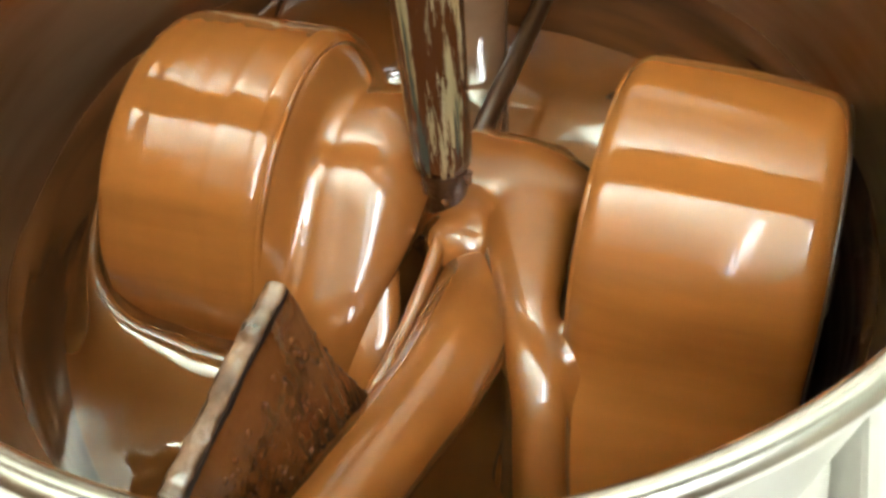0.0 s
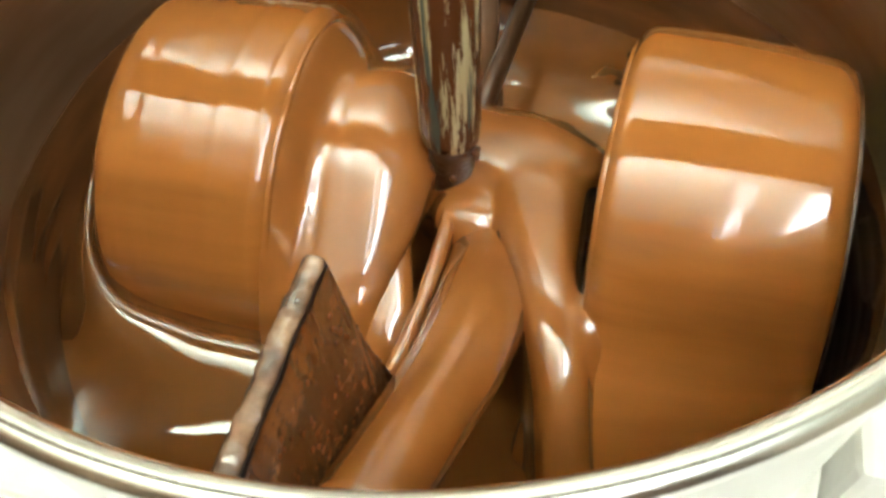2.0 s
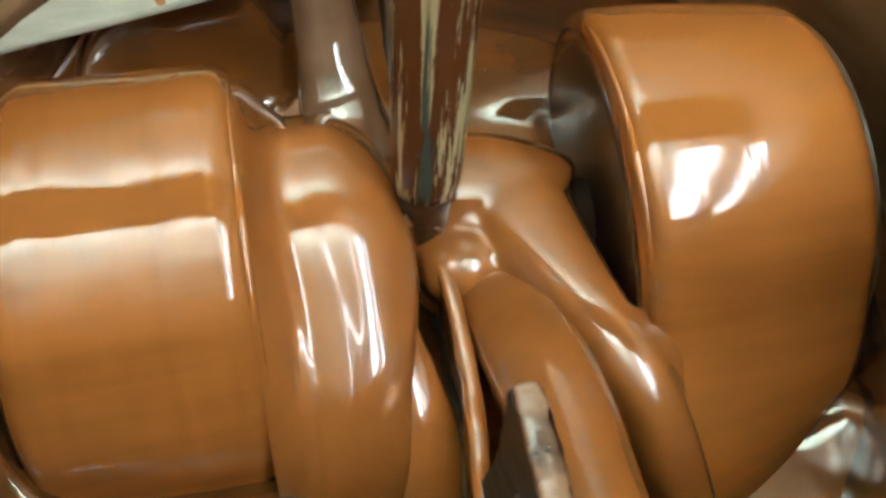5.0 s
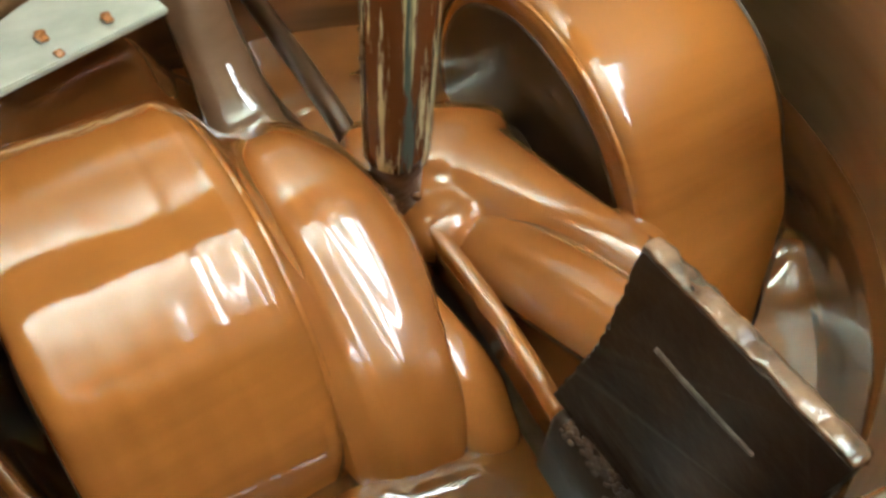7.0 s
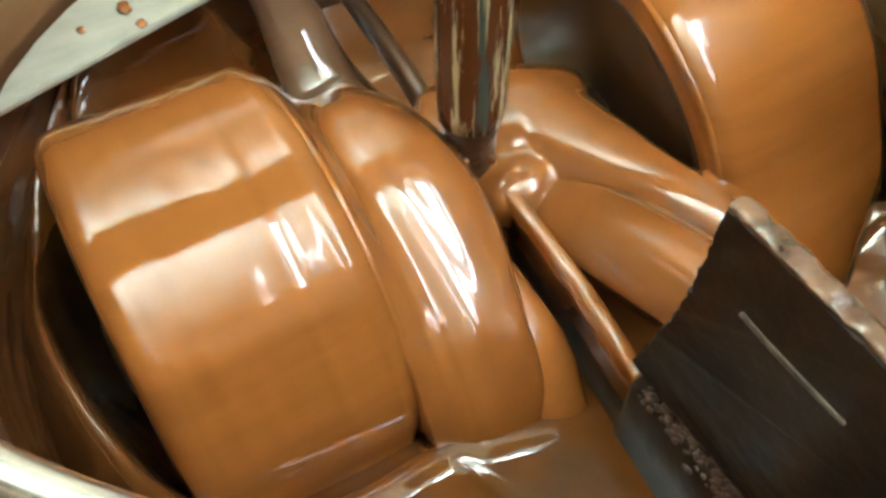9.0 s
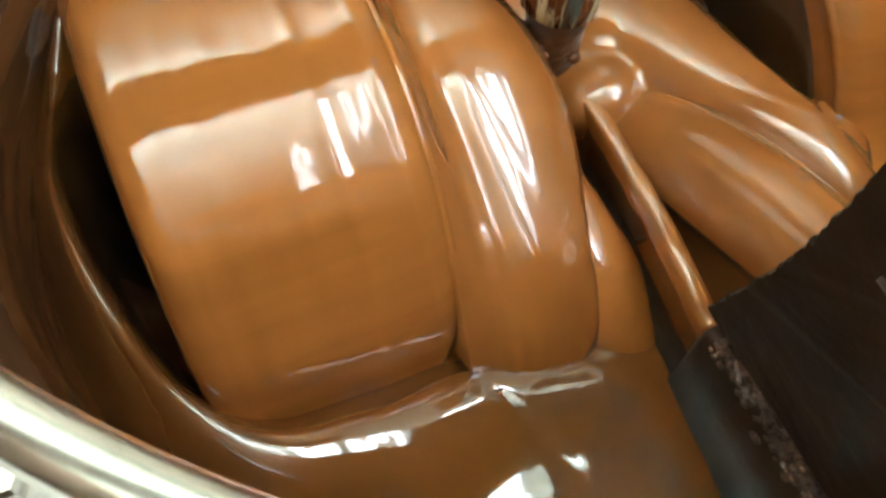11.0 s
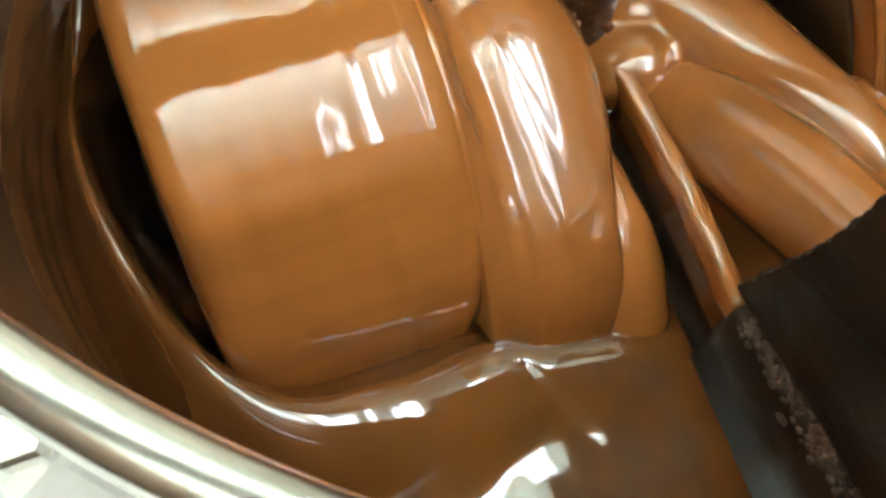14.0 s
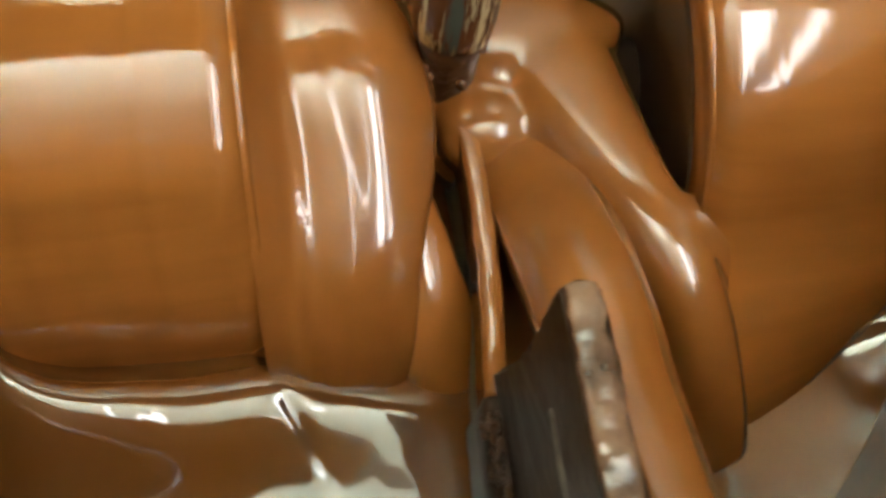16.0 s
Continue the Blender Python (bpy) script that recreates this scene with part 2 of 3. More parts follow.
# ---------------------------------------------------------------- worktop and machine casing
ob = link_mesh("worktop", box(bmesh.new(), -0.9, 0.9, -0.6, 0.7, ZT - 0.04, ZT, 0.004), TABLE, smooth=False)
for x, y in ((-0.84, -0.54), (0.84, -0.54), (-0.84, 0.64), (0.84, 0.64)):
    part("leg", box(bmesh.new(), x - 0.03, x + 0.03, y - 0.03, y + 0.03, ZT - 0.9, ZT - 0.04), CASING, ob, smooth=False)
tagged(ob, "white laminate worktop with chocolate specks", "worktop", kind="structure")
casing = new("grinder_casing")
bm = lathe(bmesh.new(), [(0, -8.2), (9.6, -8.2), (10.0, -7.9), (9.9, -3.2), (9.4, -2.6), (0, -2.6)], 96)
part("base_housing", bm, CASING, casing)
bm = lathe(bmesh.new(), [(0, -2.6), (3.0, -2.6), (3.0, -0.5), (0, -0.5)], 48)
part("drive_collar", bm, STEEL, casing)
for x, y, w, d in ((-12.0, -0.4, 1.6, 1.1), (-11.3, -2.2, 1.2, 0.9)):
    part("latch", box(bmesh.new(), (x - w) * U, (x + w) * U, (y - d) * U, (y + d) * U, -2.9 * U, -2.0 * U, 0.004), CASING, casing, smooth=False)
part("latch_shelf", box(bmesh.new(), -14 * U, -9 * U, -7 * U, 4 * U, -3.4 * U, -2.9 * U, 0.004), CASING, casing, smooth=False)
part("side_box", box(bmesh.new(), 10.4 * U, 13 * U, -1.5 * U, 5 * U, -6 * U, -2 * U, 0.004), CASING, casing, smooth=False)
TURN = Matrix.Translation(P3(-9.25, -3.75, 0)) @ Matrix.Rotation(math.radians(35), 4, "Z")
part("clamp_plate", box(bmesh.new(), -0.8 * U, 0.95 * U, -0.75 * U, 0.75 * U, 5.1 * U, 5.5 * U, 0.0035, TURN), CASING, casing, "pale worn clamp plate with rounded corners", smooth=False)
part("clamp_post", box(bmesh.new(), -0.8 * U, 0.2 * U, -0.5 * U, 0.5 * U, -3.0 * U, 5.1 * U, 0.002, TURN), CASING, casing, smooth=False)
bm = lathe(bmesh.new(), [(0, 5.5), (0.42, 5.5), (0.44, 5.54), (0.44, 5.78), (0.38, 5.86), (0, 5.86)], 6, Matrix.Translation(P3(-9.05, -3.9, 0)))
part("hex_bolt", bm, STEEL, casing, "worn hexagonal steel bolt", smooth=False)
tagged(casing, "off-white round housing of a tabletop chocolate grinder", "grinder base")

# ---------------------------------------------------------------- drum
RW, HR, DX, DY = 8.3, 11.29, -0.33, -0.68
DRUM = Matrix.Translation(P3(DX, DY, 0))
drum = new("grinding_drum")
drum.matrix_world = DRUM
prof = [(0, -0.5), (7.9, -0.5), (8.42, 0.1), (8.48, HR - 0.25)]
prof += [(RW + 0.17 + 0.19 * math.cos(a), HR - 0.05 + 0.17 * math.sin(a)) for a in np.linspace(-0.6, math.pi, 10)]
prof += [(RW + 0.01, HR - 0.45), (RW + 0.0, HR - 0.9)]
part("steel_bowl", lathe(bmesh.new(), prof, 160), STEEL, drum, "bright steel bowl with a rolled rim")
prof = [(RW + 0.0, HR - 0.9)] + [(RW, HR - 0.9 - (HR - 1.6) * k / 20) for k in range(1, 21)] + [(7.8, 0.0), (0, 0)]
part("inner_wall", lathe(bmesh.new(), prof, 160), SMEAR, drum, "steel wall dulled by a brown smear")
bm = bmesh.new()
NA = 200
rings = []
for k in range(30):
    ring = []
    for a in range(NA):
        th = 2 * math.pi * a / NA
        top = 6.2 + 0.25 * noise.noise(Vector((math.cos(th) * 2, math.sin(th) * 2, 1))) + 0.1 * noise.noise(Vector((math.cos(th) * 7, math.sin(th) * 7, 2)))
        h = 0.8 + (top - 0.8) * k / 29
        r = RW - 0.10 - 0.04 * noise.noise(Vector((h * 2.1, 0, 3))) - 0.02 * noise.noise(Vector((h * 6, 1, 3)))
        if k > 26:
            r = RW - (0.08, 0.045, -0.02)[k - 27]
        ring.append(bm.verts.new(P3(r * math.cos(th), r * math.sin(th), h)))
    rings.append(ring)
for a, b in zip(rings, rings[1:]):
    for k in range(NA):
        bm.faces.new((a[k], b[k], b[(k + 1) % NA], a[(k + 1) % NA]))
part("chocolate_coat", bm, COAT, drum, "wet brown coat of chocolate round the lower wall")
tagged(drum, "round steel grinding drum smeared with melted chocolate", "drum")

# ---------------------------------------------------------------- rollers
ROLL_L = axis_pose((-3.173, 0.158, 3.801), (-0.9993, -0.0313, 0.0209))
ROLL_R = axis_pose((3.304, 0.165, 4.328), (0.9902, -0.0615, 0.1253))
RR, RWID = 4.0, 3.75


def roller(m, seed, wide, taper, label):
    ob = new("grinding_roller")
    ob.matrix_world = m
    prof = [(0, 0.06), (1.2, 0.06), (3.3, 0.0)]
    b = 0.42
    prof += [(RR - 0.05 - b + b * math.sin(a), b - b * math.cos(a)) for a in np.linspace(0, math.pi / 2, 9)]
    for k in range(1, 80):
        h = b + (wide - 2 * b) * k / 80
        prof.append((RR - 0.05 - taper * max(0.0, h - 0.8) + 0.01 * noise.noise(Vector((h * 2.6, seed, 0))), h))
    prof += [(RR - 0.05 - taper * (wide - 1.0) - b + b * math.cos(a), wide - b + b * math.sin(a)) for a in np.linspace(0, math.pi / 2, 9)]
    prof += [(3.2, wide), (1.2, wide - 0.05), (0, wide - 0.05)]
    part("stone", lathe(bmesh.new(), prof, 160), CHOC_ROLL, ob)
    # shade of the gaps beside the roller is painted on both end faces
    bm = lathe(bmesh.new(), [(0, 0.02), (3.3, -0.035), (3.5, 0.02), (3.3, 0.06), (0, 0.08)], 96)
    part("inner_face", bm, CHOC_DARKENED, ob, "end face with shade put into its dull dark colour")
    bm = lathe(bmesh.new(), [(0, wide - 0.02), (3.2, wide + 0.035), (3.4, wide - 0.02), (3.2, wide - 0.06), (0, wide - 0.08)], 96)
    part("outer_face", bm, CHOC_DARKENED, ob, "end face with shade put into its dull dark colour")
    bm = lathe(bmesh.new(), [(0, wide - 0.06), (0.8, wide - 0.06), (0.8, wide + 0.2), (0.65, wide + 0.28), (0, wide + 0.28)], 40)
    part("axle_cap", bm, CHOC_DARKENED, ob)
    return tagged(ob, label, "roller", "stone rollers of the grinder")


left_roller = roller(ROLL_L, 2.0, RWID, 0.0, "stone roller turning under a rippled coat of milk chocolate")
right_roller = roller(ROLL_R, 7.0, 4.0, 0.12, "stone roller turning under a smooth coat of milk chocolate")


def standing_film(m, fine, wave, seed, tongue_in, tongue_out, wide, taper, crown, rings_at, label):
    """The chocolate that stands still on a turning roller, with a tongue that runs off it at the front."""
    bm = bmesh.new()
    nh, na, b = 230, 200, 0.42
    inv = m.inverted()
    south = (inv.to_3x3() @ Vector((0, -1, 0)))
    a0 = math.atan2(south.y, south.x)
    up = inv.to_3x3() @ Vector((0, 0, 1))
    turn = 1 if (math.atan2(up.y, up.x) - a0) % (2 * math.pi) < math.pi else -1
    hs = [(b - b * math.cos(a), RR - b + b * math.sin(a)) for a in np.linspace(0.25, math.pi / 2, 9)]
    hs += [(b + (wide - 2 * b) * k / nh, RR) for k in range(1, nh)]
    hs += [(wide - b + b * math.sin(a), RR - b + b * math.cos(a)) for a in np.linspace(0, math.pi / 2 - 0.25, 9)]
    rings = []
    for h, r0 in hs:
        ring = []
        for k in range(na):
            ph = 360 * k / na                       # from the front, upwards
            p = ph - 360 if ph > 180 else ph
            low = max(0.0, min(1.0, (26 - p) / 64)) if p > -60 else max(0.0, 1 - (-60 - p) / 40)
            low = low * low * (3 - 2 * low)
            c, s = math.cos(math.radians(ph)), math.sin(math.radians(ph))
            w = 0.4 * noise.noise(Vector((h * 1.9, 2.2 * c + seed, 2.2 * s))) + 1.3 * noise.noise(Vector((h * 1.7, 10 * c + seed, 10 * s)))
            w += fine * noise.noise(Vector((h * 15, 0.8 * c + seed, 0.8 * s)))
            ridge = sum(q * math.exp(-((h - g - 0.05 * noise.noise(Vector((1.5 * c, 1.5 * s, g)))) / f) ** 2) for g, q, f in rings_at)
            ridge *= 0.75 + 0.7 * noise.noise(Vector((2.5 * c, 2.5 * s, seed + 3)))
            r = r0 + 0.02 + ridge + taper * (0.8 - h) - crown * ((h - wide / 2) / (wide / 2)) ** 2 + wave * w * (0.4 + 0.6 * max(0.0, s)) + low * (tongue_in + (tongue_out - tongue_in) * h / wide)
            a = a0 + turn * math.radians(ph)
            ring.append(bm.verts.new(m @ P3(r * math.cos(a), r * math.sin(a), h)))
        rings.append(ring)
    for p, q in zip(rings, rings[1:]):
        for k in range(na):
            bm.faces.new((p[k], q[k], q[(k + 1) % na], p[(k + 1) % na]))
    film = new("chocolate_film")
    part("film_sheet", bm, CHOC_ROLL, film)
    bm = bmesh.new()
    loops = []
    for k in range(121):
        ph = math.radians(-40 + 165 * k / 120)
        a = a0 + turn * ph
        fat = 0.075 * math.sin(math.pi * k / 120) ** 0.5 * (1 + 0.35 * noise.noise(Vector((ph * 3, seed, 1)))) + 0.004
        c = Vector((math.cos(a), math.sin(a), 0))
        mid = c * (RR - 0.17) + Vector((0, 0, 0.10 + 0.03 * noise.noise(Vector((ph * 2, seed, 4)))))
        loops.append([bm.verts.new(m @ (U * (mid + fat * (c * math.cos(b) + Vector((0, 0, math.sin(b))))))) for b in np.linspace(0, 2 * math.pi, 12, endpoint=False)])
    for p, q in zip(loops, loops[1:]):
        for k in range(12):
            bm.faces.new((p[k], q[k], q[(k + 1) % 12], p[(k + 1) % 12]))
    part("edge_bead", bm, CHOC_ROLL, film, "thin bead of chocolate along the roller's edge")
    return tagged(film, label, "melted chocolate", "films on the rollers")


RIDGES = ((0.42, 0.014, 0.07), (1.25, 0.020, 0.12), (1.8, 0.006, 0.14), (2.25, 0.007, 0.14), (2.75, 0.008, 0.12), (3.15, 0.010, 0.12))
standing_film(ROLL_L, 0.05, 0.0085, 2.0, 0.0, 0.0, RWID, 0.0, 0.0, RIDGES, "glossy rippled film of milk chocolate standing on a roller")
standing_film(ROLL_R, 0.35, 0.0013, 7.0, 4.6, 0.9, 4.0, 0.12, 0.08, (), "smooth film of milk chocolate running off a roller")

# ---------------------------------------------------------------- chocolate pool
RIDGE = spline([(0.4, -5.3, 0.05, 0.8), (-1.3, -4.95, 0.3, 0.7), (-3.05, -4.5, 0.55, 0.7), (-4.8, -4.55, 0.85, 0.75), (-6.2, -4.35, 1.25, 0.7), (-7.05, -3.35, 1.6, 0.55), (-7.6, -1.75, 1.9, 0.45), (-7.85, 0.1, 1.8, 0.4), (-7.7, 2.2, 1.0, 0.45), (-7.0, 3.8, 0.2, 0.5)], 60)
BACK = spline([(1.0, 4.5, 0.1, 1.0), (3.3, 4.6, 0.3, 1.0), (5.3, 4.7, 0.3, 1.0), (6.5, 4.3, 0.3, 0.8), (7.2, 3.0, 0.1, 0.6)], 60)
REAR = spline([(-6.8, 3.7, 1.6, 0.8), (-5.7, 4.9, 2.6, 1.0), (-4.2, 5.8, 2.8, 1.0), (-3.0, 6.2, 2.3, 0.9), (-2.2, 6.4, 0.8, 0.7)], 60)
RIDGE_A, BACK_A, REAR_A = np.array(RIDGE), np.array(BACK), np.array(REAR)


def pool_height(x, y):
    z = 3.45 + 0.25 * (math.hypot(x - DX, y - DY) / 8.2) ** 4
    for arr in (RIDGE_A, BACK_A, REAR_A):
        d2 = (arr[:, 0] - x) ** 2 + (arr[:, 1] - y) ** 2
        i = int(np.argmin(d2))
        d = math.sqrt(d2[i])
        outer = math.hypot(x - DX, y - DY) > math.hypot(arr[i, 0] - DX, arr[i, 1] - DY)
        s = arr[i, 3] * (1.5 if outer else 0.8)
        z += arr[i, 2] * math.exp(-(d / s) ** 2)
        if arr is RIDGE_A and not outer:
            z -= 3.45 * (1 - math.exp(-(d / 0.42) ** 2)) / (1 + math.exp((x + 6.75) * 6))
    # crease that trails from the fold
    ax, ay, bx, by = -2.95, -4.7, -2.0, -6.6
    t = max(0.0, min(1.0, ((x - ax) * (bx - ax) + (y - ay) * (by - ay)) / ((bx - ax) ** 2 + (by - ay) ** 2)))
    z -= 0.04 * math.sin(math.pi * min(1.0, t + 0.25)) * math.exp(-(math.hypot(x - ax - t * (bx - ax), y - ay - t * (by - ay)) / 0.09) ** 2) if t < 1 else 0.0
    # hollow between the far roller and the wall
    z -= 2.2 / (1 + math.exp(-(x - 7.0) * 5)) / (1 + math.exp(-(y + 2.6) * 3))
    # swelling beside the smooth roller
    z += 0.6 * math.exp(-((x - 6.8) ** 2 + (y + 4.6) ** 2) / 0.9)
    # film that leaves the smooth roller and runs out into the pool
    side = 1 / (1 + math.exp(-(x - 2.4) * 3)) / (1 + math.exp((x - 6.3) * 2.5))
    fall = max(0.0, -4.9 - y)
    z += 0.25 * side * math.exp(-(fall / 0.8)) * (1 if y < -3.0 else math.exp(-((y + 3.0) / 0.6) ** 2))
    # the pool falls away towards the near wall
    z -= 0.12 * max(0.0, -4.9 - y) * (1 - 1 / (1 + math.exp((-4.9 - y) * 4))) / (1 + math.exp((x - 1.5) * 3)) / (1 + math.exp(-(x + 3.6) * 1.4))
    z += 0.05 * noise.noise(Vector((x * 0.7, y * 0.7, 0))) + 0.008 * noise.noise(Vector((x * 2.0, y * 2.0, 5)))
    return z


bm = bmesh.new()
NR, NA = 150, 480
rings = [[bm.verts.new(P3(DX, DY, pool_height(DX, DY)))]]
for i in range(1, NR + 1):
    r = 8.22 * (i / NR) ** 0.8
    ring = []
    for k in range(NA):
        x, y = DX + r * math.cos(2 * math.pi * k / NA), DY + r * math.sin(2 * math.pi * k / NA)
        ring.append(bm.verts.new(P3(x, y, pool_height(x, y))))
    rings.append(ring)
for k in range(NA):
    bm.faces.new((rings[0][0], rings[1][k], rings[1][(k + 1) % NA]))
for a, b in zip(rings[1:], rings[2:]):
    for k in range(NA):
        j = (k + 1) % NA
        bm.faces.new((a[k], b[k], b[j], a[j]))
pool = link_mesh("chocolate_pool", bm, CHOC_POOL_SHADED)
even = pool.modifiers.new("settle", "SMOOTH")
even.factor, even.iterations = 0.5, 8
tagged(pool, "glossy pool of melted milk chocolate folding up against the rollers", "melted chocolate", kind="stuff")

# ---------------------------------------------------------------- roller carrier: hub, boss, sleeve, arm, tube
carrier = new("roller_carrier")


def rounded(keys, values):
    """Values over 360 degrees, eased between the keys."""
    fine = np.interp(np.arange(-90, 450) % 360, keys, values)
    bell = np.exp(-(np.arange(-24, 25) / 9.0) ** 2)
    return np.convolve(fine, bell / bell.sum(), "same")[90:451]


def table(deg, values):
    i = int(deg)
    return float(values[i] + (values[min(i + 1, 360)] - values[i]) * (deg - i))


BOSS_DEG = (0, 60, 90, 111, 134, 148, 162, 177, 195, 225, 270, 360)
BOSS_OUT = rounded(BOSS_DEG, (3.5, 3.8, 3.86, 3.86, 3.90, 3.94, 4.06, 4.45, 4.9, 4.9, 4.2, 3.5))      # radius beside the roller
BOSS_MID = rounded(BOSS_DEG, (2.8, 3.0, 3.08, 3.1, 3.14, 3.4, 4.0, 4.75, 5.0, 4.8, 3.6, 2.8))          # radius of the broad ramp between them
BOSS_IN = rounded(BOSS_DEG, (1.5, 1.9, 2.25, 2.5, 2.85, 3.2, 3.8, 4.8, 5.1, 4.8, 3.0, 1.5))          # radius at the free edge
BOSS_END = rounded(BOSS_DEG, (-0.4, -0.4, -0.4, -0.42, -0.46, -0.56, -0.85, -1.0, -1.05, -1.0, -0.6, -0.4))


def boss_radius(x, deg):
    """Skirt of chocolate between the roller's edge and the hub, about the axle's line."""
    end = table(deg, BOSS_END)
    u = max(0.0, min(1.0, (x + 3.2) / (end + 3.2)))
    r0, rm, r1 = (table(deg, v) for v in (BOSS_OUT, BOSS_MID, BOSS_IN))
    v = min(1.0, u / 0.32)
    r = r0 + (rm - r0) * v * v * (3 - 2 * v) + (r1 - rm) * max(0.0, (u - 0.50) / 0.50) ** 1.8
    front = max(0.0, 1 - abs(deg - 150) / 75)
    front = front * front * (3 - 2 * front)
    fan = (x + 3.15) / (0.55 + 0.45 * front)
    near = math.exp(-((x + 2.55) / 0.5) ** 2)
    r += front * (0.07 * noise.noise(Vector((x * 1.2, deg * 0.016, 2))) + 0.06 * near * noise.noise(Vector((fan * 4.2, deg * 0.010, 7))) + 0.020 * noise.noise(Vector((x * 2.1 - deg * 0.012, deg * 0.012, 9))))
    r -= (0.05 + 0.22 * max(0.0, 1 - abs(deg - 100) / 45)) * math.exp(-((x + 2.75) / 0.30) ** 2)
    r += 0.07 * math.exp(-((deg - 165) / 10) ** 2) * min(1.0, u * 2.5) * noise.noise(Vector((x * 1.6 + deg * 0.07, deg * 0.13, 5)))
    lip = max(0.0, 1 - abs(deg - 181) / 9)
    r += 0.05 * lip * noise.noise(Vector((x * 3.0, deg * 0.1, 4)))
    edge = max(0.0, (u - 0.76) / 0.24)
    return r - 0.50 * (1 - math.sqrt(max(0.0, 1 - edge * edge)))


def boss_point(x, deg, r):
    return 0.16 + r * math.cos(math.radians(deg)), 3.8 + r * math.sin(math.radians(deg))


bm = bmesh.new()
NX, NB = 84, 220
rings = []
for i in range(NX + 1):
    u = min(1.0, i / (NX - 6))
    ring = []
    for k in range(NB):
        deg = 360.0 * k / NB
        end = table(deg, BOSS_END)
        x = -3.2 + (end + 3.2) * (1 - (1 - u) ** 1.4)
        r = boss_radius(x, deg)
        if i > NX - 6:
            r *= max(0.02, 1 - ((i - NX + 6) / 6) ** 0.8)
            x -= 0.05 * (i - NX + 6)
        y, z = boss_point(x, deg, r)
        ring.append(bm.verts.new(P3(x, y, z)))
    rings.append(ring)
for a, b in zip(rings, rings[1:]):
    for k in range(NB):
        bm.faces.new((a[k], b[k], b[(k + 1) % NB], a[(k + 1) % NB]))
bm.faces.new(rings[0])
bm.faces.new(rings[-1])
soft = part("bearing_boss", bm, CHOC, carrier, "broad bearing boss under a running skirt of chocolate").modifiers.new("settle", "SMOOTH")
soft.factor, soft.iterations = 0.5, 3

bm = bmesh.new()
ball(bm, (0.30, -0.55, 4.4), (0.95, 1.1, 1.25))
ball(bm, (0.42, -1.10, 5.02), (0.84, 0.74, 0.70))
sweep(bm, [(-0.5, 0.9, 4.2, 1.6, 1.45), (0.4, 0.55, 4.2, 1.75, 1.62), (1.2, 0.35, 4.2, 1.75, 1.72), (2.0, 0.1, 4.15, 1.6, 1.72), (2.35, -0.1, 4.1, 1.4, 1.6)], 48, square=0.8)
sweep(bm, [(1.2, 1.9, 3.6, 0.9, 1.2), (1.45, 0.9, 4.0, 1.15, 1.65), (1.62, 0.0, 4.15, 1.18, 1.74), (1.78, -1.0, 4.2, 1.05, 1.85), (2.08, -2.3, 4.1, 0.80, 2.08), (2.4, -3.3, 4.0, 0.66, 2.12), (2.68, -4.1, 3.7, 0.62, 2.0), (2.95, -5.0, 3.2, 0.62, 1.7), (3.2, -5.8, 2.7, 0.6, 1.3)], 56, square=0.62)
web = []
for p, rad, half, thick in ((26, 3.45, 0.34, 0.3), (18, 3.85, 0.55, 0.40), (8, 4.25, 0.70, 0.44), (-4, 5.0, 0.85, 0.48), (-18, 5.55, 0.95, 0.5), (-36, 6.0, 1.0, 0.5)):
    a = math.radians(p)
    web.append((3.18 - 0.25 * half, 0.165 - rad * math.cos(a), 4.33 + rad * math.sin(a), thick, half))
sweep(bm, web, 36, 10, up=(1, 0, 0))
melt(part("hub", bm, CHOC, carrier, "rounded hub and axle sleeve draped in chocolate"), 0.06, 34)
# axle takes a near-black colour to paint the gap's shade
bm = sweep(bmesh.new(), [(2.3, 0.3, 4.3, 0.7, 0.7), (3.4, 0.3, 4.35, 0.7, 0.7)], 32)
part("axle", bm, BLADE, carrier)

bm = bmesh.new()
sweep(bm, [(0.6, -0.8, 4.4, 0.6, 0.7), (0.92, -1.8, 4.78, 0.80, 0.74), (1.08, -2.6, 5.1, 0.90, 0.80), (1.13, -3.6, 5.5, 0.88, 0.82), (1.08, -4.8, 6.0, 0.80, 0.80), (0.92, -5.95, 6.55, 0.74, 0.74), (0.76, -7.2, 7.2, 0.70, 0.70), (0.64, -8.2, 7.7, 0.68, 0.68)], 48, 12, 0.02, 0.7)
part("scraper_arm", bm, CHOC, carrier, "thick round arm under flowing chocolate")


def upright_plate(points, w0):
    bm = bmesh.new()
    rings = []
    for x, y, z, low in spline(points, 16):
        w = w0 + 0.03 * noise.noise(Vector((y * 2.2, 0, 1)))
        ring = []
        for dx, zz in ((-w, low), (-w, z - 0.12), (-w * 0.7, z - 0.03), (0, z), (w * 0.7, z - 0.03), (w, z - 0.12), (w, low)):
            ring.append(bm.verts.new(P3(x + dx, y, zz + 0.02 * noise.noise(Vector((y * 2, zz, dx * 5))))))
        rings.append(ring)
    for a, b in zip(rings, rings[1:]):
        for k in range(6):
            bm.faces.new((a[k], b[k], b[k + 1], a[k + 1]))
        bm.faces.new((a[6], b[6], b[0], a[0]))
    bm.faces.new(rings[0])
    bm.faces.new(rings[-1])
    return bm


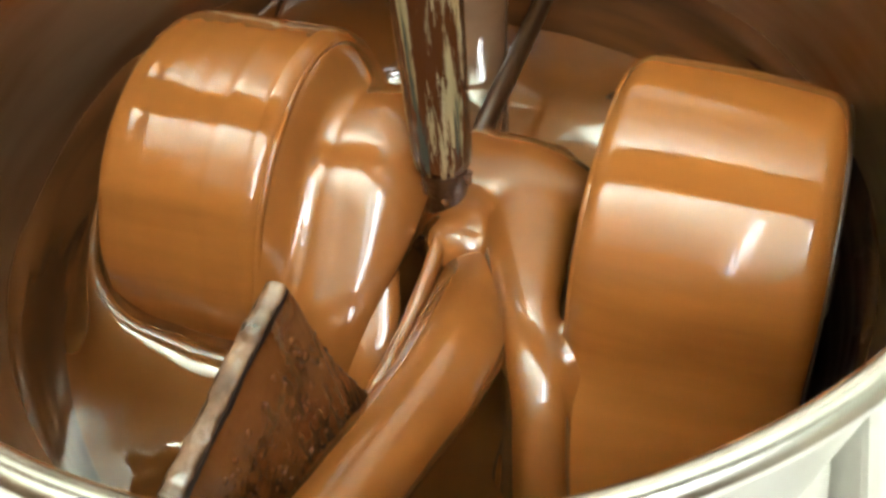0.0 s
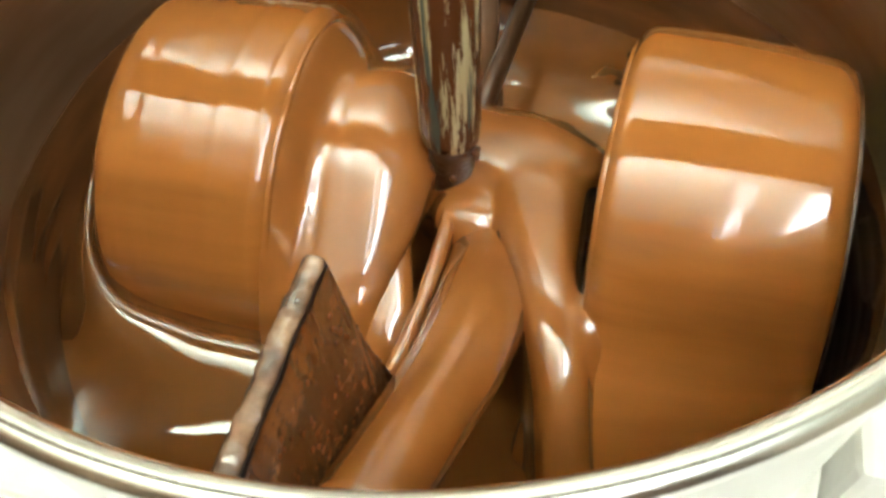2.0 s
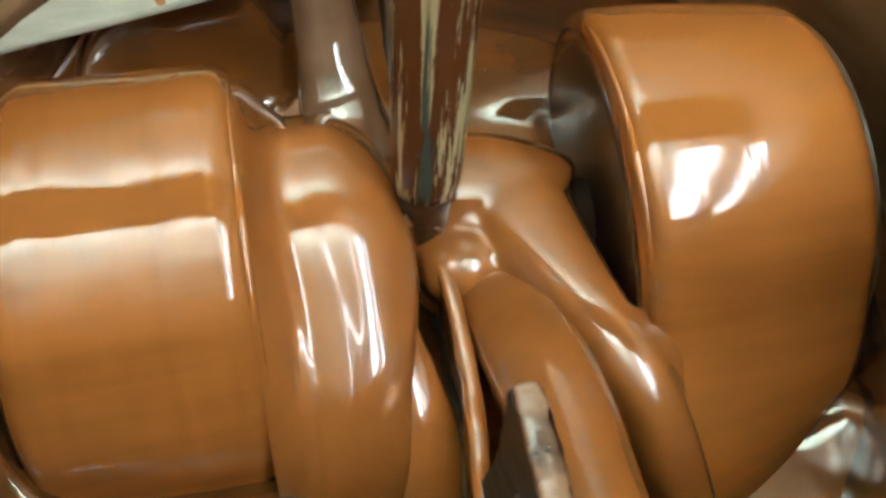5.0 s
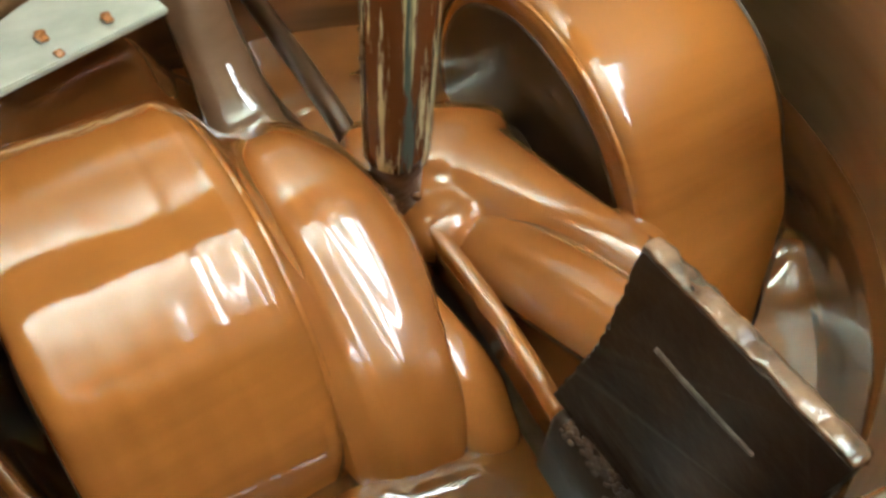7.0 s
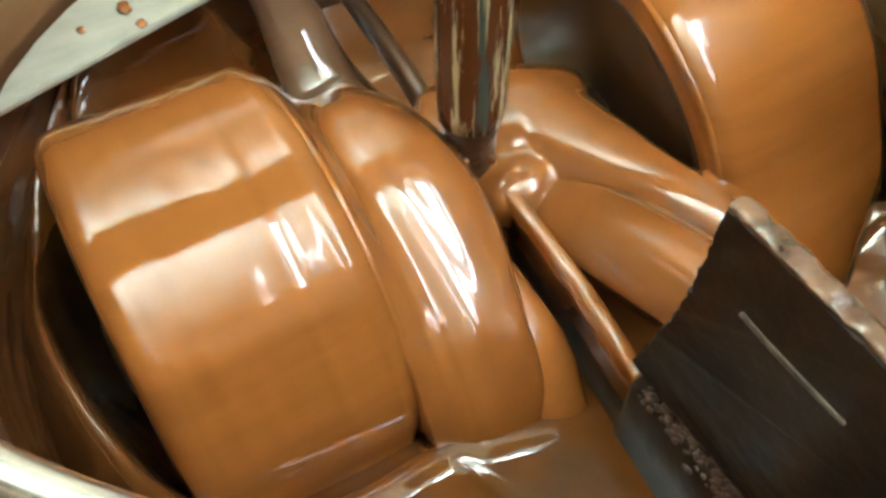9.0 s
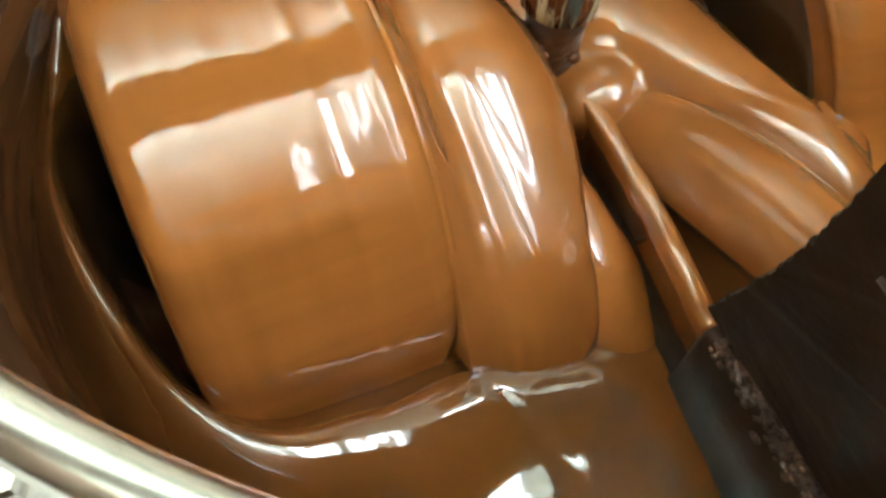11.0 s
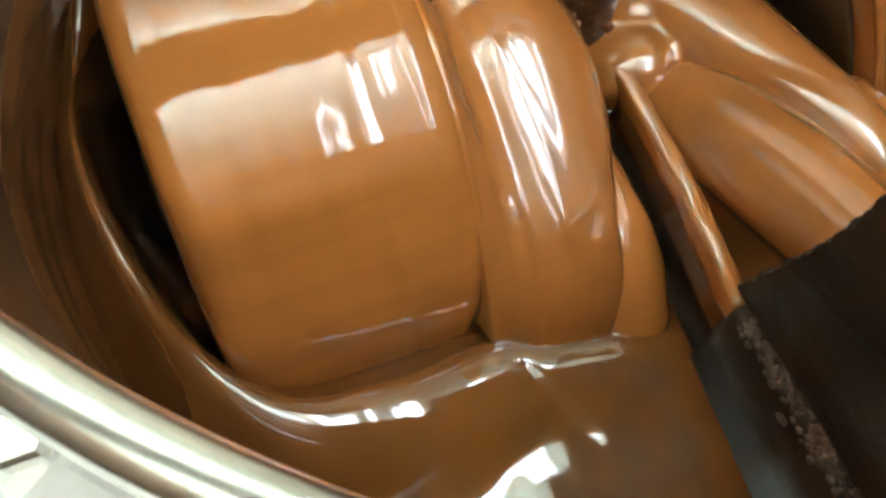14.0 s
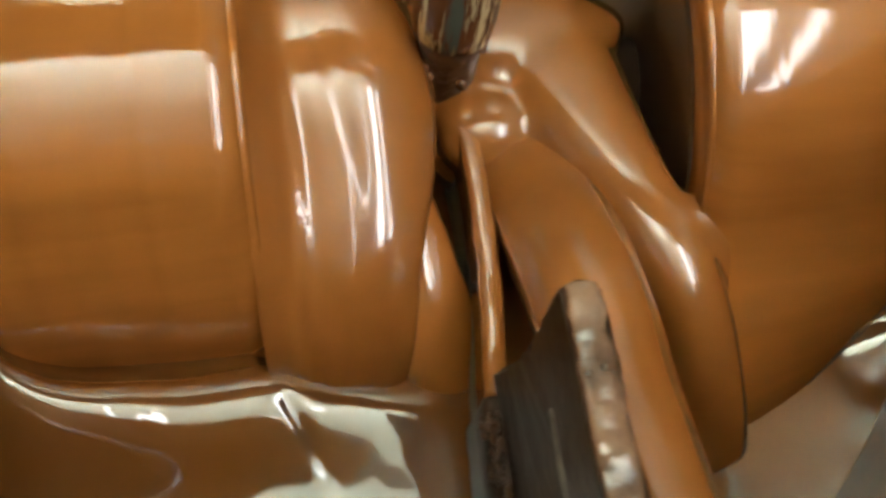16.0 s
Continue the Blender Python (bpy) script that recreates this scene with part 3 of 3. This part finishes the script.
bm = upright_plate([(0.02, -1.3, 5.55, 4.6), (0.04, -2.4, 5.48, 4.6), (-0.01, -3.8, 5.4, 4.5), (-0.2, -5.35, 5.38, 4.5)], 0.16)
part("blade_holder", bm, CHOC, carrier, "thin bar with a rounded chocolate-wet edge")
bm = upright_plate([(0.02, -1.2, 4.7, 2.9), (0.04, -2.4, 4.7, 2.9), (-0.01, -3.8, 4.66, 2.9), (-0.2, -5.37, 4.62, 2.9)], 0.13)
part("holder_web", bm, BLADE, carrier, "dark web of the bar")
bm = upright_plate([(-0.2, -5.35, 5.36, 2.9), (-0.24, -6.7, 5.38, 2.9), (-0.27, -8.0, 5.4, 2.9)], 0.19)
part("blade_foot", bm, BLADE, carrier, "dark rough foot under the blade")

bm = bmesh.new()
for k in range(320):
    t = k / 319
    y = -5.6 - 2.35 * t + random.uniform(-0.05, 0.05)
    c = (-0.22 - 0.05 * t + random.gauss(0, 0.12), y, 5.36 + 0.04 * t + random.uniform(-0.05, 0.03))
    r = random.uniform(0.02, 0.06)
    res = bmesh.ops.create_icosphere(bm, subdivisions=1, radius=1.0)
    for v in res["verts"]:
        v.co = P3(c[0] + v.co.x * r, c[1] + v.co.y * r * 1.4, c[2] + v.co.z * r * 0.6)
tagged(part("dried_crust", bm, CRUST, carrier, "rough dried crust along the foot"), kind="stuff")

bm = lathe(bmesh.new(), [(0, 6.5), (0.46, 6.5), (0.57, 6.6), (0.6, 6.9), (0.6, 8.5), (0.61, 13.4), (0.55, 13.6), (0, 13.6)], 64, Matrix.Translation(P3(-0.18, -0.3, 0)))
part("centre_tube", bm, TUBE, carrier, "scuffed metal tube streaked with chocolate")
bm = lathe(bmesh.new(), [(0, 4.6), (0.5, 4.6), (0.44, 5.4), (0.46, 6.2), (0.52, 6.55), (0.3, 6.55), (0, 6.55)], 40, Matrix.Translation(P3(-0.18, -0.3, 0)))
part("tube_neck", bm, CRUST, carrier, "dark wet neck at the foot of the tube")
bm = bmesh.new()
for k in range(16):
    a, r = random.uniform(0, 2 * math.pi), random.uniform(0.04, 0.09)
    ball(bm, (-0.18 + 0.50 * math.cos(a), -0.3 + 0.50 * math.sin(a), random.uniform(5.7, 6.75)), (r, r, r * 1.3), 0.03, 9.0)
tagged(part("wet_lumps", bm, COAT, carrier, "small wet lumps at the foot of the tube"), kind="stuff")
tagged(carrier, "chocolate-coated roller carrier with an upright metal tube", "grinder carrier")

# rear bracket: a broad wet strut and a thin bar
bracket = new("rear_bracket")
bm = bmesh.new()
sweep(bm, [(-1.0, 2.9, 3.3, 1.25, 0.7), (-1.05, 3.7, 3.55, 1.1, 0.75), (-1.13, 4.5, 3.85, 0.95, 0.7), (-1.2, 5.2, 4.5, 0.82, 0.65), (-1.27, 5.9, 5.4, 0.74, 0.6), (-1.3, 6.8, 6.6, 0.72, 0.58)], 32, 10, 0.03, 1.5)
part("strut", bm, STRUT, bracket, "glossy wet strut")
bm = bmesh.new()
sweep(bm, [(-0.05, 1.7, 5.2, 0.22, 0.3), (0.0, 2.6, 5.32, 0.22, 0.3), (0.1, 4.4, 5.34, 0.22, 0.3), (0.2, 6.6, 5.34, 0.22, 0.3), (0.24, 7.5, 5.34, 0.22, 0.3)], 20, 8, 0.05, 2.0)
part("brace_bar", bm, CHOC_DARKENED, bracket)
tagged(bracket, "wet chocolate-covered strut and bar behind the tube", "bracket")

drip = new("chocolate_drip")
drip.location = P3(-0.72, -2.6, 4.6)
bm = sweep(bmesh.new(), [(-0.25, 0.6, 0.6, 0.3, 0.2), (-0.12, -0.5, 0.0, 0.5, 0.3), (-0.08, -1.3, -0.55, 0.62, 0.34), (-0.1, -1.9, -1.0, 0.55, 0.3), (-0.15, -2.2, -1.4, 0.4, 0.22)], 32, 8, 0.12, 1.6)
part("drip_lobe", bm, CHOC, drip)
for c, r in (((-0.10, -1.15, -0.16), 0.13), ((-0.32, -1.45, -0.42), 0.09), ((0.12, -1.6, -0.5), 0.07)):
    part("bubble", ball(bmesh.new(), c, (r, r, r * 0.8)), CHOC, drip, "small round bubble")
tagged(drip, "swaying lobe of chocolate sliding off the boss", "melted chocolate")

# pale plate behind the rollers, with crumbs on it
plate = new("rear_plate")
bm = bmesh.new()
lo, hi = [], []
corners = [(-2.2, 4.95), (-2.6, 7.0)] + [(DX + 8.16 * math.cos(math.radians(a)), DY + 8.16 * math.sin(math.radians(a))) for a in (108, 115, 122, 129, 136, 143, 150)]
for x, y in corners:
    lo.append(bm.verts.new(P3(x, y, 6.86)))
    hi.append(bm.verts.new(P3(x, y, 7.0)))
bm.faces.new(lo)
bm.faces.new(hi)
n = len(corners)
for k in range(n):
    bm.faces.new((lo[k], lo[(k + 1) % n], hi[(k + 1) % n], hi[k]))
bmesh.ops.bevel(bm, geom=bm.edges[:], offset=0.03 * U, segments=2, affect="EDGES")
part("plate_sheet", bm, PLATE, plate, smooth=False)
tagged(plate, "pale scratched plate with crumbs behind the rollers", "plate")
for k in range(4):
    t = random.random()
    x = -5.9 + 3.3 * t + random.uniform(-0.2, 0.2)
    y = 3.9 + 1.05 * t + abs(random.gauss(0, 0.5))
    r = random.uniform(0.06, 0.16)
    crumb = link_mesh("chocolate_crumb", ball(bmesh.new(), (0, 0, 0), (r, r * 1.2, r * 0.55), r * 0.5, 9.0 + k), CRUMB)
    crumb.location = P3(x, y, 7.0 + r * 0.45)
    tagged(crumb, "small brown crumb of chocolate on a pale plate", "crumb", "crumbs on the plate")

# ---------------------------------------------------------------- scraper blade
scraper = new("scraper_blade")
BX = -0.38
OUT = [(-5.78, 9.95), (-7.2, 9.92), (-8.65, 9.85), (-8.62, 7.6), (-8.55, 5.42), (-6.9, 5.4), (-5.1, 5.4), (-5.3, 6.3), (-5.5, 7.2), (-5.68, 8.2)]


def outline(steps):
    pts = []
    for (y0, z0), (y1, z1) in zip(OUT, OUT[1:] + OUT[:1]):
        for k in range(steps):
            t = k / steps
            pts.append((y0 + (y1 - y0) * t, z0 + (z1 - z0) * t))
    return pts


bm = bmesh.new()
edge = outline(14)
cy, cz = -6.9, 7.6
loops = []
for dx, shrink in ((-0.15, 0.985), (-0.09, 1.0), (0.09, 1.0), (0.15, 0.985)):
    lp = []
    for i, (y, z) in enumerate(edge):
        j = 0.03 * noise.noise(Vector((y * 5, z * 5, 0))) + (0.05 * noise.noise(Vector((y * 12, z * 12, 4))) if y > -5.77 else 0)
        lp.append(bm.verts.new(P3(BX + 0.07 * (9.95 - z) + dx + 0.02 * noise.noise(Vector((y * 3, z * 3, dx * 20))), cy + (y - cy) * shrink + j, cz + (z - cz) * shrink + j)))
    loops.append(lp)
n = len(edge)
for a, b in zip(loops, loops[1:]):
    for k in range(n):
        bm.faces.new((a[k], b[k], b[(k + 1) % n], a[(k + 1) % n]))
bm.faces.new(loops[0])
bm.faces.new(loops[-1])
part("blade", bm, BLADE, scraper, "dark stained blade with shade put into its colour", False)
bm = bmesh.new()
top = [bm.verts.new(P3(BX + 0.07 * (9.95 - cz - (z - cz) * 0.975) + 0.158, cy + (y - cy) * 0.975, cz + (z - cz) * 0.975)) for y, z in edge]
bm.faces.new(top)
bmesh.ops.triangulate(bm, faces=bm.faces)
bmesh.ops.subdivide_edges(bm, edges=bm.edges, cuts=5, use_grid_fill=True)
bmesh.ops.triangulate(bm, faces=bm.faces)
for v in bm.verts:
    q = v.co / U
    v.co.x += U * (0.02 + 0.03 * noise.noise(q * 2.2) + 0.02 * noise.noise(q * 6))
part("chocolate_layer", bm, CAKED, scraper, "brown pitted chocolate caked on one face")
bm = bmesh.new()
for k in range(260):
    y, z = random.uniform(-8.3, -5.0), random.uniform(5.6, 9.3)
    if y > -5.9 + 0.75 * max(0.0, (7.0 - z) / 2):
        continue
    r = random.uniform(0.02, 0.055) * (2.0 if k % 13 == 0 else 1)
    res = bmesh.ops.create_icosphere(bm, subdivisions=2, radius=1.0)
    for v in res["verts"]:
        v.co = P3(BX + 0.07 * (9.95 - z) + 0.18 + v.co.x * r * 0.5, y + v.co.y * r, z + v.co.z * r * random.uniform(1.0, 1.05) * 1.5)
tagged(part("chocolate_spatter", bm, CAKED, scraper, "wet specks of chocolate on the blade"), kind="stuff")
bm = bmesh.new()
sweep(bm, [(BX, -5.78, 9.94, 0.14, 0.05), (BX, -6.5, 9.94, 0.14, 0.06), (BX, -7.2, 9.92, 0.135, 0.05), (BX, -8.0, 9.88, 0.14, 0.06), (BX, -8.62, 9.85, 0.13, 0.05)], 16, 18, 0.35, 6.0)
part("top_edge", bm, EDGE, scraper, "scraped pale chocolate along the top edge")
bm = bmesh.new()
sweep(bm, [(BX - 0.065, -6.4, 8.72, 0.025, 0.05), (BX - 0.075, -7.1, 8.7, 0.03, 0.05), (BX - 0.065, -7.9, 8.7, 0.025, 0.04)], 10, 8)
part("slot_lip", bm, SCRATCH, scraper, "thin bright scratch of metal")
tagged(scraper, "upright scraper blade caked with dark chocolate", "scraper")


# ---------------------------------------------------------------- motion
def spin(ob, m, rate):
    rows = []
    for k in range(0, 481, 2):
        t = k / FPS
        rows.append((t, m @ Matrix.Rotation(math.radians(rate * t), 4, "Z")))
    walk(ob, rows)


def motions():
    spin(left_roller, ROLL_L, 620.0)
    spin(right_roller, ROLL_R, 620.0)
    spin(drum, DRUM, -500.0)
    base = drip.matrix_basis.copy()
    walk(drip, [(k * 0.25, base @ pose(0.0006 * math.sin(k * 1.9), -0.0010 * math.sin(k * 1.3), 0, 4 * math.sin(k * 1.3), 0, 5 * math.sin(k * 1.9))) for k in range(65)])


motions()
